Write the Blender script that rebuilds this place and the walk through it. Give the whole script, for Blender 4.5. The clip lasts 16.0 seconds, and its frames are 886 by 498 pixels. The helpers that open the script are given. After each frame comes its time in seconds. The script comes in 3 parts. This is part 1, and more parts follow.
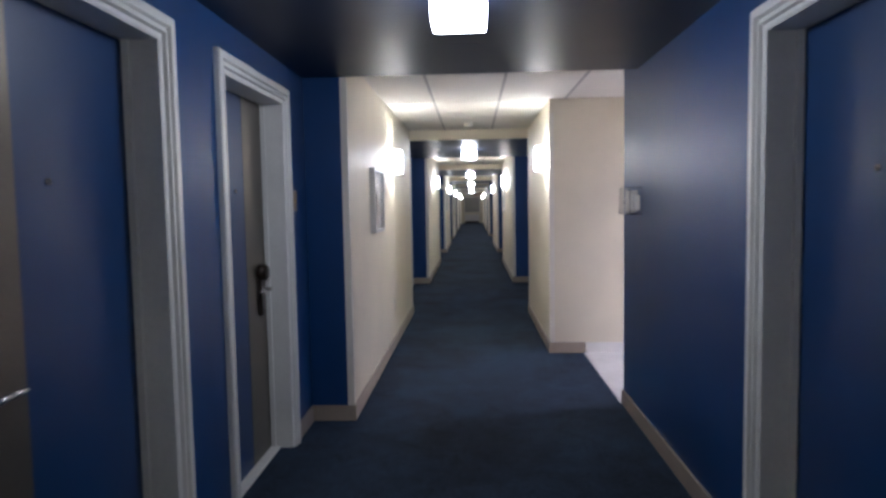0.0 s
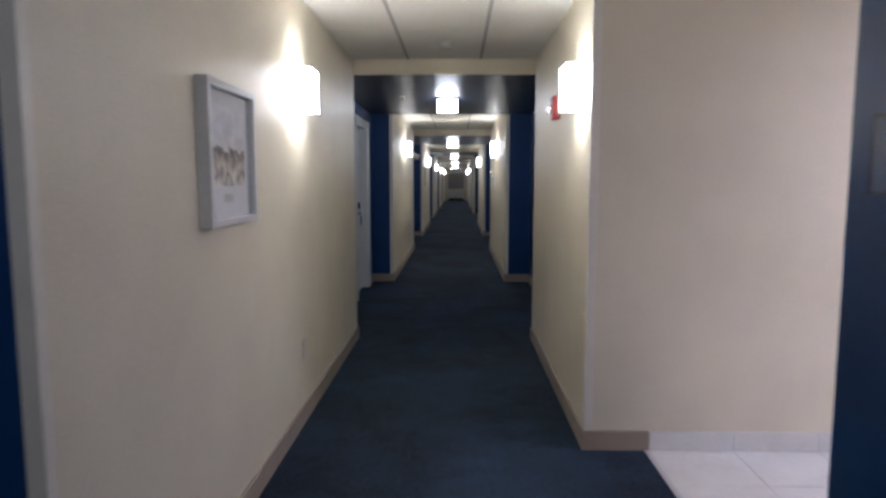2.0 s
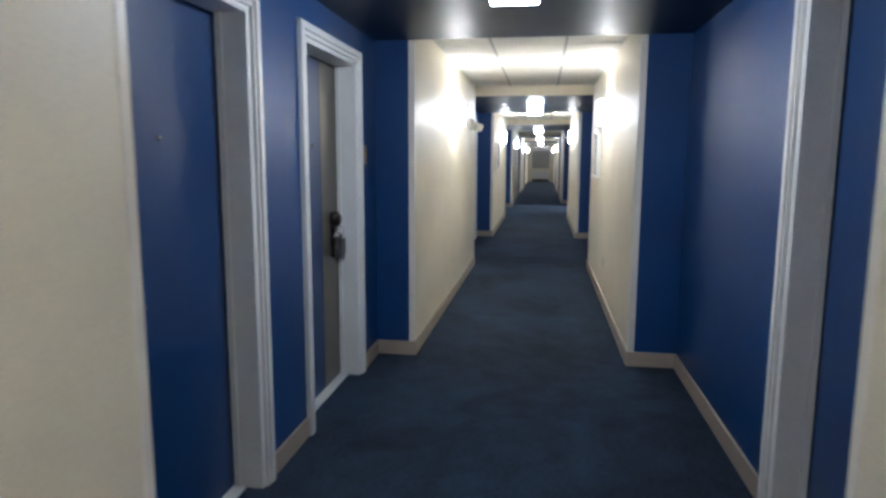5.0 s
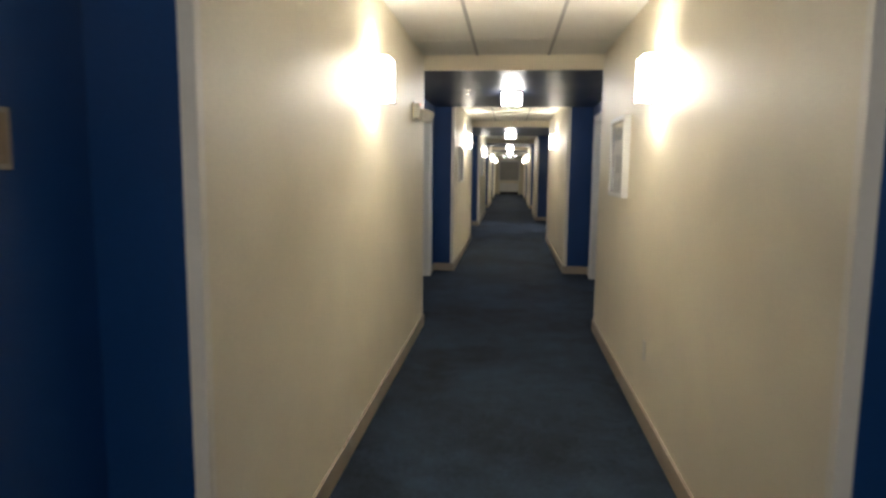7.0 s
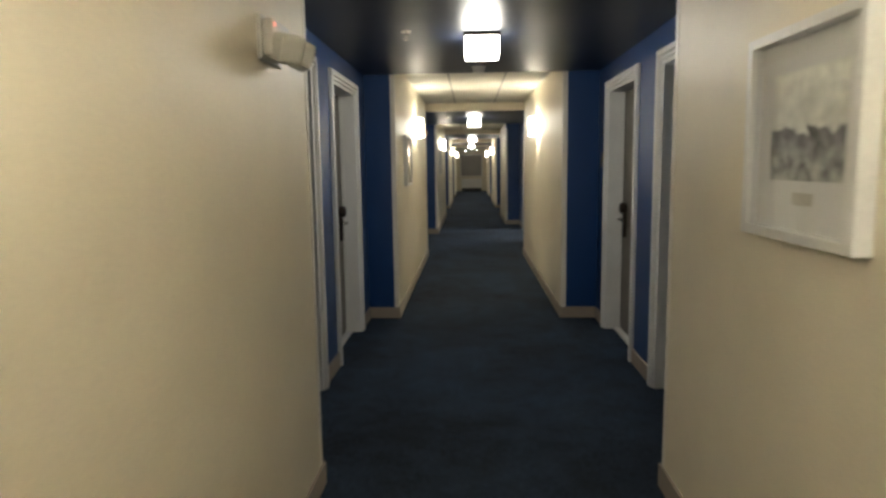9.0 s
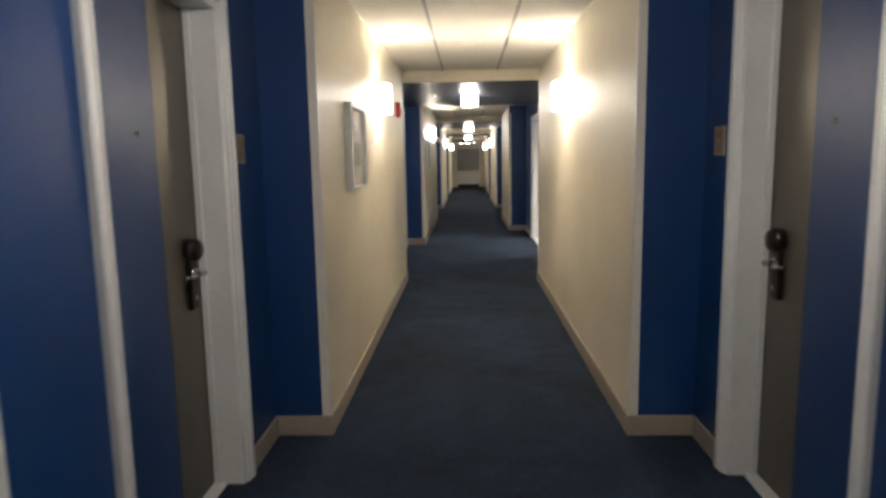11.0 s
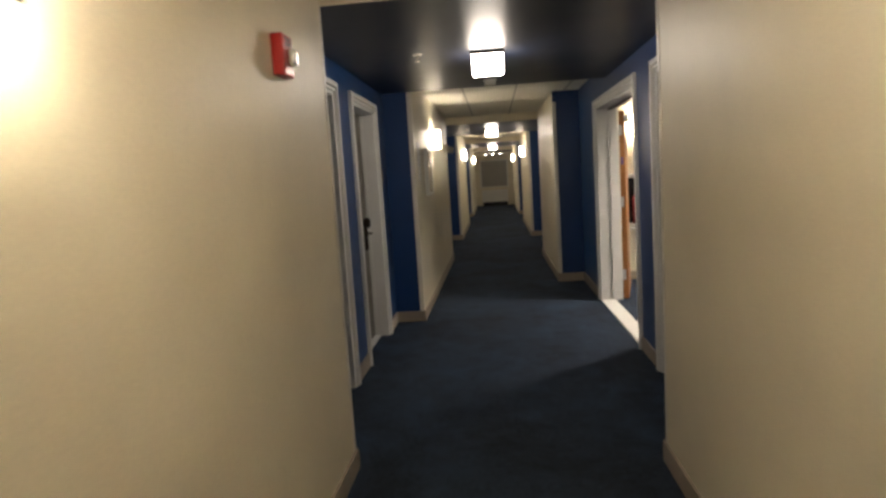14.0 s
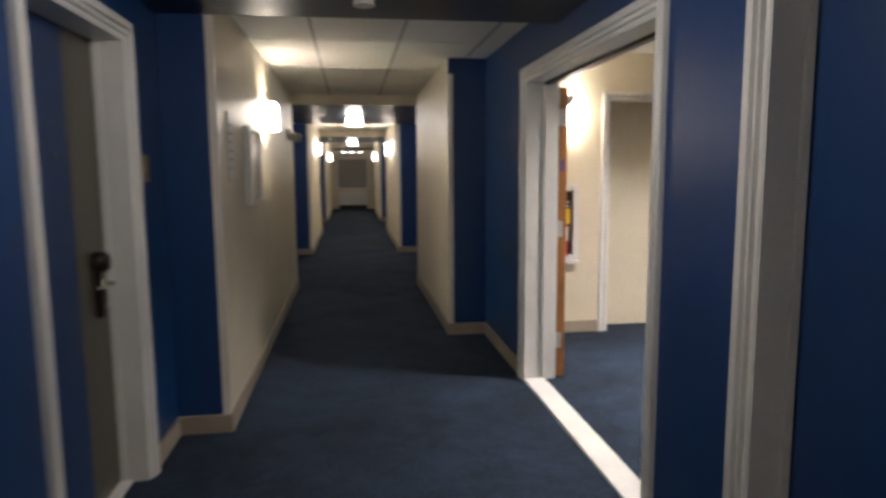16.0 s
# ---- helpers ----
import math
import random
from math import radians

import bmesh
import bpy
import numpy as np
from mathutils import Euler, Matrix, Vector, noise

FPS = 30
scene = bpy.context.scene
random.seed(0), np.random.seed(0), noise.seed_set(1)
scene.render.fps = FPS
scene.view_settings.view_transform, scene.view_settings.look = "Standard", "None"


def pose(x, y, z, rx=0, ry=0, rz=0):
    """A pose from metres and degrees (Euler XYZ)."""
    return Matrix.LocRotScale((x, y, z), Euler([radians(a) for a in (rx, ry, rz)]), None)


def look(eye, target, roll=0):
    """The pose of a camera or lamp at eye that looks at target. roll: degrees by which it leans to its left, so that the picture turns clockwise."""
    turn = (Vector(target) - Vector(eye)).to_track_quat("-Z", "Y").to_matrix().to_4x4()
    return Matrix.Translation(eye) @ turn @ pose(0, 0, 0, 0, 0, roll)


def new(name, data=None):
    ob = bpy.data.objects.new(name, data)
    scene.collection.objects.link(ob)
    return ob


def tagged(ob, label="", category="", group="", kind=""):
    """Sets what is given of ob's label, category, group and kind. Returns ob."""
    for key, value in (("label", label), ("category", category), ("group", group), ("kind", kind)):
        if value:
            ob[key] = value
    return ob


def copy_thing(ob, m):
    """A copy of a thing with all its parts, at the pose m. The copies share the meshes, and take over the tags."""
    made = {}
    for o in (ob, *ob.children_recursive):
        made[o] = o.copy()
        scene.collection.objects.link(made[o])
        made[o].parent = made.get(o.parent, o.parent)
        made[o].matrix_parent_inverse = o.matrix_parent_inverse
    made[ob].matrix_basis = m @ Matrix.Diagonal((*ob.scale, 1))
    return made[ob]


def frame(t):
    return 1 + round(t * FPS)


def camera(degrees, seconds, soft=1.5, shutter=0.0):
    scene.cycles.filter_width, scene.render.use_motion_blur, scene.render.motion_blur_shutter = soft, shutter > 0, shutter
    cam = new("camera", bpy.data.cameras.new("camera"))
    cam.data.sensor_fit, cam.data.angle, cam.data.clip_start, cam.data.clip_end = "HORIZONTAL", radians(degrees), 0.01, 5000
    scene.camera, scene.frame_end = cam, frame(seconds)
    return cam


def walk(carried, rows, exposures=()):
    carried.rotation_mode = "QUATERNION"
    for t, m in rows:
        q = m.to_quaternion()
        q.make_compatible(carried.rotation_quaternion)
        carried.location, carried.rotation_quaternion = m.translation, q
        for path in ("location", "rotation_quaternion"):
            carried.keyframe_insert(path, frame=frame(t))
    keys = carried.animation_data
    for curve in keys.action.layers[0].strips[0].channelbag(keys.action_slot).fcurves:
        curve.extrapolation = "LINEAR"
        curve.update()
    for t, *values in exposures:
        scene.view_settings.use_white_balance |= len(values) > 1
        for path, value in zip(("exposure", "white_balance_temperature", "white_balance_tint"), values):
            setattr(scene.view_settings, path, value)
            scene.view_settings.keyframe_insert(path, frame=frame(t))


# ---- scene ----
cam = camera(69.3, 16.0, soft=2.8, shutter=0.4)
PATH = [
    (0, (-0.028, 1.399, 1.435), (-0.122, 3.391, 1.296), -1.0),
    (0.5, (-0.067, 2.075, 1.427), (-0.158, 4.067, 1.27), -0.6),
    (1, (-0.021, 2.845, 1.409), (-0.056, 4.835, 1.215), -0.6),
    (1.5, (-0.026, 3.529, 1.389), (-0.102, 5.518, 1.188), -0.7),
    (2, (0.043, 4.283, 1.38), (-0.002, 6.271, 1.168), -0.0),
    (2.5, (0.015, 4.973, 1.368), (-0.154, 6.953, 1.146), -0.3),
    (3, (0.037, 5.733, 1.369), (-0.117, 7.713, 1.136), 0.5),
    (3.2, (0.057, 6.031, 1.376), (-0.13, 8.008, 1.139), 0.8),
    (5.5, (0.071, 9.23, 1.461), (-0.232, 11.186, 1.174), 0.2),
    (6, (0.027, 10.026, 1.449), (-0.209, 11.992, 1.168), -0.3),
    (6.5, (-0.006, 10.75, 1.416), (-0.185, 12.724, 1.147), 0.2),
    (7, (-0.079, 11.501, 1.418), (-0.279, 13.476, 1.171), 0.6),
    (7.5, (-0.05, 12.191, 1.412), (-0.245, 14.166, 1.161), 0.9),
    (8, (-0.087, 12.956, 1.431), (-0.284, 14.933, 1.198), 0.4),
    (8.5, (-0.072, 13.637, 1.418), (-0.181, 15.62, 1.183), -0.2),
    (9, (-0.152, 14.440, 1.450), (-0.238, 16.421, 1.188), -0.8),
    (11.5, (-0.075, 17.984, 1.408), (-0.154, 19.963, 1.13), -1.0),
    (12, (-0.027, 18.745, 1.42), (-0.201, 20.721, 1.168), -2.0),
    (12.5, (-0.065, 19.449, 1.439), (-0.242, 21.425, 1.191), -2.5),
    (13, (-0.077, 20.253, 1.444), (-0.241, 22.23, 1.193), -3.6),
    (13.5, (-0.113, 20.934, 1.447), (-0.276, 22.914, 1.22), -3.2),
    (14, (-0.067, 21.606, 1.453), (-0.238, 23.586, 1.223), -3.6),
    (14.5, (-0.081, 22.325, 1.458), (-0.246, 24.303, 1.215), -2.6),
    (15, (-0.087, 23.002, 1.445), (-0.085, 24.986, 1.194), -1.4),
    (15.5, (-0.126, 23.687, 1.443), (-0.117, 25.674, 1.215), -1.1),
    (16, (-0.141, 24.32, 1.452), (0.139, 26.286, 1.209), -0.4),
]
EXPOSURES = [
    (0, 0.34, 4950, 17), (1, 0.12, 5000, 17), (2, -0.18, 5030, 17), (2.6, -0.22, 5030, 16), (3.2, -0.08, 5060, 15), (5.5, 1.14, 4820, 13), (6.2, 1.00, 5180, 13), (7, 0.52, 5750, 12),
    (8, 0.32, 6120, 9), (9, 0.36, 6050, 9), (11.5, 0.80, 5880, 16), (12.5, 0.22, 6400, 16), (13, 0.08, 6550, 15), (14.5, 0.08, 6550, 16),
    (15, 0.18, 6150, 17), (15.5, 0.36, 6000, 17), (16, 0.22, 5950, 17),
]
walk(cam, [(t, look(eye, target, roll)) for t, eye, target, roll in PATH], EXPOSURES)

# ---- world and light ----
world = bpy.data.worlds.new("world")
scene.world = world
world.use_nodes = True
world.node_tree.nodes["Background"].inputs[0].default_value = (0.5, 0.6, 0.8, 1)
world.node_tree.nodes["Background"].inputs[1].default_value = 0.02

SHADE_GLOW, BULB_GLOW, BOX_GLOW = 24.0, 95.0, 40.0
LAMP_TINT = (1.0, 0.87, 0.65)
BOX_TINT = (1.0, 0.90, 0.74)

# ---- materials ----


def material(name, base, rough=0.5, metal=0.0, grain=0.0, scale=60.0, blotch=0.0, blotch_scale=2.0, bump=0.0, bump_scale=400.0, spec=0.5, coat=0.0):
    """A plain surface with a fine grain and broad blotches in its colour, and a fine relief."""
    mat = bpy.data.materials.new(name)
    mat.use_nodes = True
    nodes, links = mat.node_tree.nodes, mat.node_tree.links
    bsdf = nodes["Principled BSDF"]
    bsdf.inputs["Roughness"].default_value = rough
    bsdf.inputs["Metallic"].default_value = metal
    bsdf.inputs["Specular IOR Level"].default_value = spec
    bsdf.inputs["Coat Weight"].default_value = coat
    coord = nodes.new("ShaderNodeTexCoord")
    colour = nodes.new("ShaderNodeRGB")
    colour.outputs[0].default_value = (*base, 1)
    out = colour.outputs[0]
    for amount, size, detail in ((grain, scale, 4), (blotch, blotch_scale, 3)):
        if amount:
            noise_node = nodes.new("ShaderNodeTexNoise")
            noise_node.inputs["Scale"].default_value = size
            noise_node.inputs["Detail"].default_value = detail
            links.new(coord.outputs["Object"], noise_node.inputs["Vector"])
            span = nodes.new("ShaderNodeMapRange")
            span.inputs["From Min"].default_value = 0.3
            span.inputs["From Max"].default_value = 0.7
            span.inputs["To Min"].default_value = 1 - amount
            span.inputs["To Max"].default_value = 1 + amount
            links.new(noise_node.outputs["Fac"], span.inputs["Value"])
            mix = nodes.new("ShaderNodeVectorMath")
            mix.operation = "SCALE"
            links.new(out, mix.inputs[0])
            links.new(span.outputs[0], mix.inputs["Scale"])
            out = mix.outputs[0]
            if size == blotch_scale:
                wear = nodes.new("ShaderNodeMapRange")
                wear.inputs["To Min"].default_value = rough * 0.85
                wear.inputs["To Max"].default_value = min(1, rough * 1.2)
                links.new(noise_node.outputs["Fac"], wear.inputs["Value"])
                links.new(wear.outputs[0], bsdf.inputs["Roughness"])
    links.new(out, bsdf.inputs["Base Color"])
    if bump:
        relief = nodes.new("ShaderNodeTexNoise")
        relief.inputs["Scale"].default_value = bump_scale
        relief.inputs["Detail"].default_value = 2
        links.new(coord.outputs["Object"], relief.inputs["Vector"])
        bumper = nodes.new("ShaderNodeBump")
        bumper.inputs["Strength"].default_value = bump
        bumper.inputs["Distance"].default_value = 0.002
        links.new(relief.outputs["Fac"], bumper.inputs["Height"])
        links.new(bumper.outputs[0], bsdf.inputs["Normal"])
    return mat


def glowing(name, tint, strength):
    mat = bpy.data.materials.new(name)
    mat.use_nodes = True
    bsdf = mat.node_tree.nodes["Principled BSDF"]
    bsdf.inputs["Base Color"].default_value = (0.85, 0.85, 0.82, 1)
    bsdf.inputs["Emission Color"].default_value = (*tint, 1)
    bsdf.inputs["Emission Strength"].default_value = strength
    return mat


def glass_material(name):
    mat = bpy.data.materials.new(name)
    mat.use_nodes = True
    bsdf = mat.node_tree.nodes["Principled BSDF"]
    bsdf.inputs["Base Color"].default_value = (1, 1, 1, 1)
    bsdf.inputs["Roughness"].default_value = 0.04
    bsdf.inputs["Transmission Weight"].default_value = 1.0
    bsdf.inputs["IOR"].default_value = 1.3
    return mat


def carpet_material():
    """Cut-pile carpet: dark slate blue, tufts, brushed patches of lighter and darker pile."""
    mat = bpy.data.materials.new("carpet")
    mat.use_nodes = True
    nodes, links = mat.node_tree.nodes, mat.node_tree.links
    bsdf = nodes["Principled BSDF"]
    bsdf.inputs["Roughness"].default_value = 0.95
    bsdf.inputs["Specular IOR Level"].default_value = 0.15
    bsdf.inputs["Sheen Weight"].default_value = 0.022
    bsdf.inputs["Sheen Tint"].default_value = (0.62, 0.74, 1.0, 1)
    bsdf.inputs["Sheen Roughness"].default_value = 0.6
    coord = nodes.new("ShaderNodeTexCoord")
    layers = []
    for size, detail, rough in ((1.1, 5, 0.6), (5.5, 5, 0.65), (38.0, 4, 0.7), (240.0, 2, 0.5)):
        n = nodes.new("ShaderNodeTexNoise")
        n.inputs["Scale"].default_value = size
        n.inputs["Detail"].default_value = detail
        n.inputs["Roughness"].default_value = rough
        n.inputs["Distortion"].default_value = 0.6 if size < 10 else 0
        links.new(coord.outputs["Object"], n.inputs["Vector"])
        layers.append(n)
    total = None
    for n, weight in zip(layers, (1.3, 0.75, 1.0, 1.0)):
        m = nodes.new("ShaderNodeMath")
        m.operation = "MULTIPLY_ADD"
        m.inputs[1].default_value = weight
        m.inputs[2].default_value = -0.5 * weight
        links.new(n.outputs["Fac"], m.inputs[0])
        if total is not None:
            links.new(total, m.inputs[2])
            shift = nodes.new("ShaderNodeMath")
            shift.operation = "SUBTRACT"
            shift.inputs[1].default_value = 0.5 * weight
            links.new(m.outputs[0], shift.inputs[0])
            total = shift.outputs[0]
        else:
            total = m.outputs[0]
    ramp = nodes.new("ShaderNodeValToRGB")
    ramp.color_ramp.elements[0].position, ramp.color_ramp.elements[0].color = 0.12, (0.011, 0.0135, 0.019, 1)
    ramp.color_ramp.elements[1].position, ramp.color_ramp.elements[1].color = 0.95, (0.032, 0.054, 0.095, 1)
    centre = nodes.new("ShaderNodeMath")
    centre.operation = "ADD"
    centre.inputs[1].default_value = 0.5
    links.new(total, centre.inputs[0])
    links.new(centre.outputs[0], ramp.inputs["Fac"])
    links.new(ramp.outputs["Color"], bsdf.inputs["Base Color"])
    bumper = nodes.new("ShaderNodeBump")
    bumper.inputs["Strength"].default_value = 0.7
    bumper.inputs["Distance"].default_value = 0.006
    links.new(centre.outputs[0], bumper.inputs["Height"])
    links.new(bumper.outputs[0], bsdf.inputs["Normal"])
    return mat


BLUE = material("blue_paint", (0.0080, 0.045, 0.158), 0.38, grain=0.06, scale=90, blotch=0.10, blotch_scale=1.7, bump=0.16, bump_scale=330)
DOOR_BLUE = material("blue_door_enamel", (0.009, 0.040, 0.135), 0.36, grain=0.05, scale=120, blotch=0.08, blotch_scale=2.5, bump=0.10, bump_scale=260)
NAVY = material("navy_ceiling_paint", (0.010, 0.015, 0.032), 0.40, grain=0.08, scale=50, blotch=0.15, blotch_scale=1.3, bump=0.05, bump_scale=120)
CREAM = material("cream_wall_vinyl", (0.72, 0.66, 0.52), 0.42, grain=0.045, scale=120, blotch=0.05, blotch_scale=2.2, bump=0.22, bump_scale=520)
WHITE = material("white_trim_paint", (0.72, 0.72, 0.70), 0.36, grain=0.03, scale=70, blotch=0.05, blotch_scale=3, bump=0.05, bump_scale=150)
GUARD = material("white_corner_guard_vinyl", (0.74, 0.70, 0.62), 0.35, grain=0.02, blotch=0.04, blotch_scale=3)
BASE = material("taupe_vinyl_base", (0.36, 0.30, 0.235), 0.48, grain=0.05, scale=90, blotch=0.10, blotch_scale=3, bump=0.05)
TILE_CEIL = material("ceiling_panel", (0.74, 0.72, 0.66), 0.85, grain=0.06, scale=220, blotch=0.03, blotch_scale=2, bump=0.35, bump_scale=300)
GRID = material("ceiling_grid_enamel", (0.34, 0.33, 0.31), 0.45, grain=0.03)
TAUPE = material("taupe_metal_stile", (0.15, 0.135, 0.11), 0.33, metal=0.55, grain=0.05, scale=80, blotch=0.08, blotch_scale=3, bump=0.04)
BRONZE = material("dark_bronze", (0.045, 0.036, 0.03), 0.32, metal=0.8, grain=0.1, blotch=0.1, blotch_scale=12)
CHROME = material("satin_nickel", (0.62, 0.60, 0.57), 0.24, metal=1.0, grain=0.04, blotch=0.05, blotch_scale=20)
STEEL = material("brushed_steel_hinge", (0.50, 0.50, 0.51), 0.45, metal=0.35, grain=0.06, blotch=0.05, blotch_scale=20)
BLACK = material("black_plastic", (0.012, 0.012, 0.014), 0.35, grain=0.1)
PLASTIC = material("off_white_plastic", (0.62, 0.60, 0.55), 0.42, grain=0.03, blotch=0.04, blotch_scale=8)
TAN = material("tan_sign_plastic", (0.27, 0.20, 0.125), 0.35, grain=0.06, blotch=0.08, blotch_scale=15)
BRASS = material("dull_yellow_print", (0.40, 0.29, 0.10), 0.45, grain=0.08)
RED = material("red_alarm_plastic", (0.42, 0.018, 0.016), 0.32, grain=0.05, blotch=0.06, blotch_scale=10)
YELLOW = material("yellow_tag_card", (0.75, 0.50, 0.03), 0.6, grain=0.05)
WOOD = material("oak_door_edge", (0.36, 0.15, 0.045), 0.4, grain=0.14, scale=35, blotch=0.15, blotch_scale=6, bump=0.1)
MARBLE = material("white_floor_tile", (0.70, 0.69, 0.66), 0.18, grain=0.03, scale=20, blotch=0.06, blotch_scale=3)
GROUT = material("grey_grout", (0.40, 0.39, 0.37), 0.8, grain=0.1)
MAT_BOARD = material("white_mat_board", (0.76, 0.75, 0.71), 0.8, grain=0.02, scale=200)
FRAME_WHITE = material("white_picture_frame", (0.70, 0.70, 0.68), 0.34, grain=0.04, blotch=0.05, blotch_scale=6)
SHADE_GREY = material("grey_roller_shade", (0.36, 0.35, 0.34), 0.6, grain=0.08, scale=200, blotch=0.05, blotch_scale=2)
CARD = material("white_card", (0.75, 0.75, 0.74), 0.6, grain=0.02)
CAPTION = material("pale_caption_print", (0.56, 0.53, 0.45), 0.8, grain=0.15, scale=300)
CARPET = carpet_material()
GLASS = glass_material("clear_glass")
SCONCE_GLOW = glowing("frosted_sconce_glass_lit", LAMP_TINT, SHADE_GLOW)
BULB_LIT = glowing("sconce_bulb_lit", LAMP_TINT, BULB_GLOW)
BOX_LIT = glowing("frosted_ceiling_glass_lit", BOX_TINT, BOX_GLOW)
ROOM_LIT = glowing("room_panel_lit", (1.0, 0.90, 0.74), 620.0)
ALCOVE_LIT = glowing("alcove_panel_lit", (1.0, 0.88, 0.97), 28.0)
SPOT_LIT = glowing("spot_bulb_lit", (1.0, 0.93, 0.84), 45.0)
RED_LED = glowing("red_indicator", (1, 0.05, 0.03), 3.0)


def landscape_print(name, sky, far, near, horizon, ground, top=None, mottled=0.85):
    """A printed landscape: washed sky with clouds, a broken skyline and mottled ground."""
    mat = bpy.data.materials.new(name)
    mat.use_nodes = True
    nodes, links = mat.node_tree.nodes, mat.node_tree.links
    bsdf = nodes["Principled BSDF"]
    bsdf.inputs["Roughness"].default_value = 0.6
    coord = nodes.new("ShaderNodeTexCoord")
    parts = nodes.new("ShaderNodeSeparateXYZ")
    links.new(coord.outputs["Object"], parts.inputs[0])
    rough_line = nodes.new("ShaderNodeTexNoise")
    rough_line.inputs["Scale"].default_value = 14
    rough_line.inputs["Detail"].default_value = 5
    links.new(coord.outputs["Object"], rough_line.inputs["Vector"])
    level = nodes.new("ShaderNodeMath")
    level.operation = "MULTIPLY_ADD"
    level.inputs[1].default_value = 0.12
    links.new(rough_line.outputs["Fac"], level.inputs[0])
    links.new(parts.outputs["Z"], level.inputs[2])
    ramp = nodes.new("ShaderNodeValToRGB")
    ramp.color_ramp.interpolation = "EASE"
    stops = ramp.color_ramp.elements
    stops[0].position, stops[0].color = max(0.0, ground), (*near, 1)
    stops[1].position, stops[1].color = horizon, (*far, 1)
    stops.new(min(0.98, horizon + 0.03)).color = (*sky, 1)
    stops.new(1.0).color = (*(top or [min(1, c * 1.25) for c in sky]), 1)
    span = nodes.new("ShaderNodeMapRange")
    span.inputs["From Min"].default_value = -0.10
    span.inputs["From Max"].default_value = 0.26
    links.new(level.outputs[0], span.inputs["Value"])
    links.new(span.outputs[0], ramp.inputs["Fac"])
    mottle = nodes.new("ShaderNodeTexNoise")
    mottle.inputs["Scale"].default_value = 24
    mottle.inputs["Detail"].default_value = 8
    links.new(coord.outputs["Object"], mottle.inputs["Vector"])
    gain = nodes.new("ShaderNodeMapRange")
    gain.inputs["From Min"].default_value = 0.3
    gain.inputs["From Max"].default_value = 0.7
    gain.inputs["To Min"].default_value = -mottled * 0.88
    gain.inputs["To Max"].default_value = mottled * 1.12
    links.new(mottle.outputs["Fac"], gain.inputs["Value"])
    mask = nodes.new("ShaderNodeMapRange")
    mask.inputs["From Min"].default_value = horizon + 0.01
    mask.inputs["From Max"].default_value = horizon + 0.06
    mask.inputs["To Min"].default_value = 1.0
    mask.inputs["To Max"].default_value = 0.22
    links.new(span.outputs[0], mask.inputs["Value"])
    weight = nodes.new("ShaderNodeMath")
    weight.operation = "MULTIPLY_ADD"
    weight.inputs[2].default_value = 1.0
    links.new(gain.outputs[0], weight.inputs[0])
    links.new(mask.outputs[0], weight.inputs[1])
    mix = nodes.new("ShaderNodeVectorMath")
    mix.operation = "SCALE"
    links.new(ramp.outputs["Color"], mix.inputs[0])
    links.new(weight.outputs[0], mix.inputs["Scale"])
    links.new(mix.outputs[0], bsdf.inputs["Base Color"])
    return mat


# ---- mesh helpers ----


def box(bm, x0, x1, y0, y1, z0, z1, bevel=0.0):
    made = bmesh.ops.create_cube(bm, size=1, matrix=Matrix.LocRotScale(
        ((x0 + x1) / 2, (y0 + y1) / 2, (z0 + z1) / 2), None, (abs(x1 - x0), abs(y1 - y0), abs(z1 - z0))))
    if bevel:
        edges = list({e for v in made["verts"] for e in v.link_edges})
        bmesh.ops.bevel(bm, geom=edges, offset=bevel, segments=2, profile=0.6, affect="EDGES")


def rod(bm, a, b, radius, segments=14, radius2=None):
    a, b = Vector(a), Vector(b)
    m = Matrix.Translation((a + b) / 2) @ (b - a).to_track_quat("Z", "Y").to_matrix().to_4x4()
    bmesh.ops.create_cone(bm, cap_ends=True, segments=segments, radius1=radius,
                          radius2=radius if radius2 is None else radius2, depth=(b - a).length, matrix=m)


def mesh_object(name, bm, mats, smooth=False):
    data = bpy.data.meshes.new(name)
    bmesh.ops.recalc_face_normals(bm, faces=bm.faces)
    bm.to_mesh(data)
    bm.free()
    for mat in mats if isinstance(mats, (list, tuple)) else [mats]:
        data.materials.append(mat)
    if smooth:
        for p in data.polygons:
            p.use_smooth = True
    return new(name, data)


def part(name, bm, mat, parent, label="", smooth=False):
    ob = mesh_object(name, bm, mat, smooth)
    ob.parent = parent
    return tagged(ob, label)


def boxed(name, size, mat, parent, label="", bevel=0.0):
    bm = bmesh.new()
    box(bm, *size, bevel)
    return part(name, bm, mat, parent, label)


def empty(name):
    ob = new(name)
    ob.empty_display_size = 0.05
    return ob


def structure(name, bm, mats, label, category):
    return tagged(mesh_object(name, bm, mats), label, category, kind="structure")


# ---- plan ----
XL, XR = -0.839, 0.699          # faces of the narrow stretches
BL, BR = -1.122, 1.025          # faces of the door bays
OUT_L, OUT_R = -1.335, 1.238      # backs of the walls
LOW, HIGH = 2.268, 2.39         # navy ceiling of the bays, panel ceiling between them
BACK, END = -2.6, 49.37
MID = (XL + XR) / 2
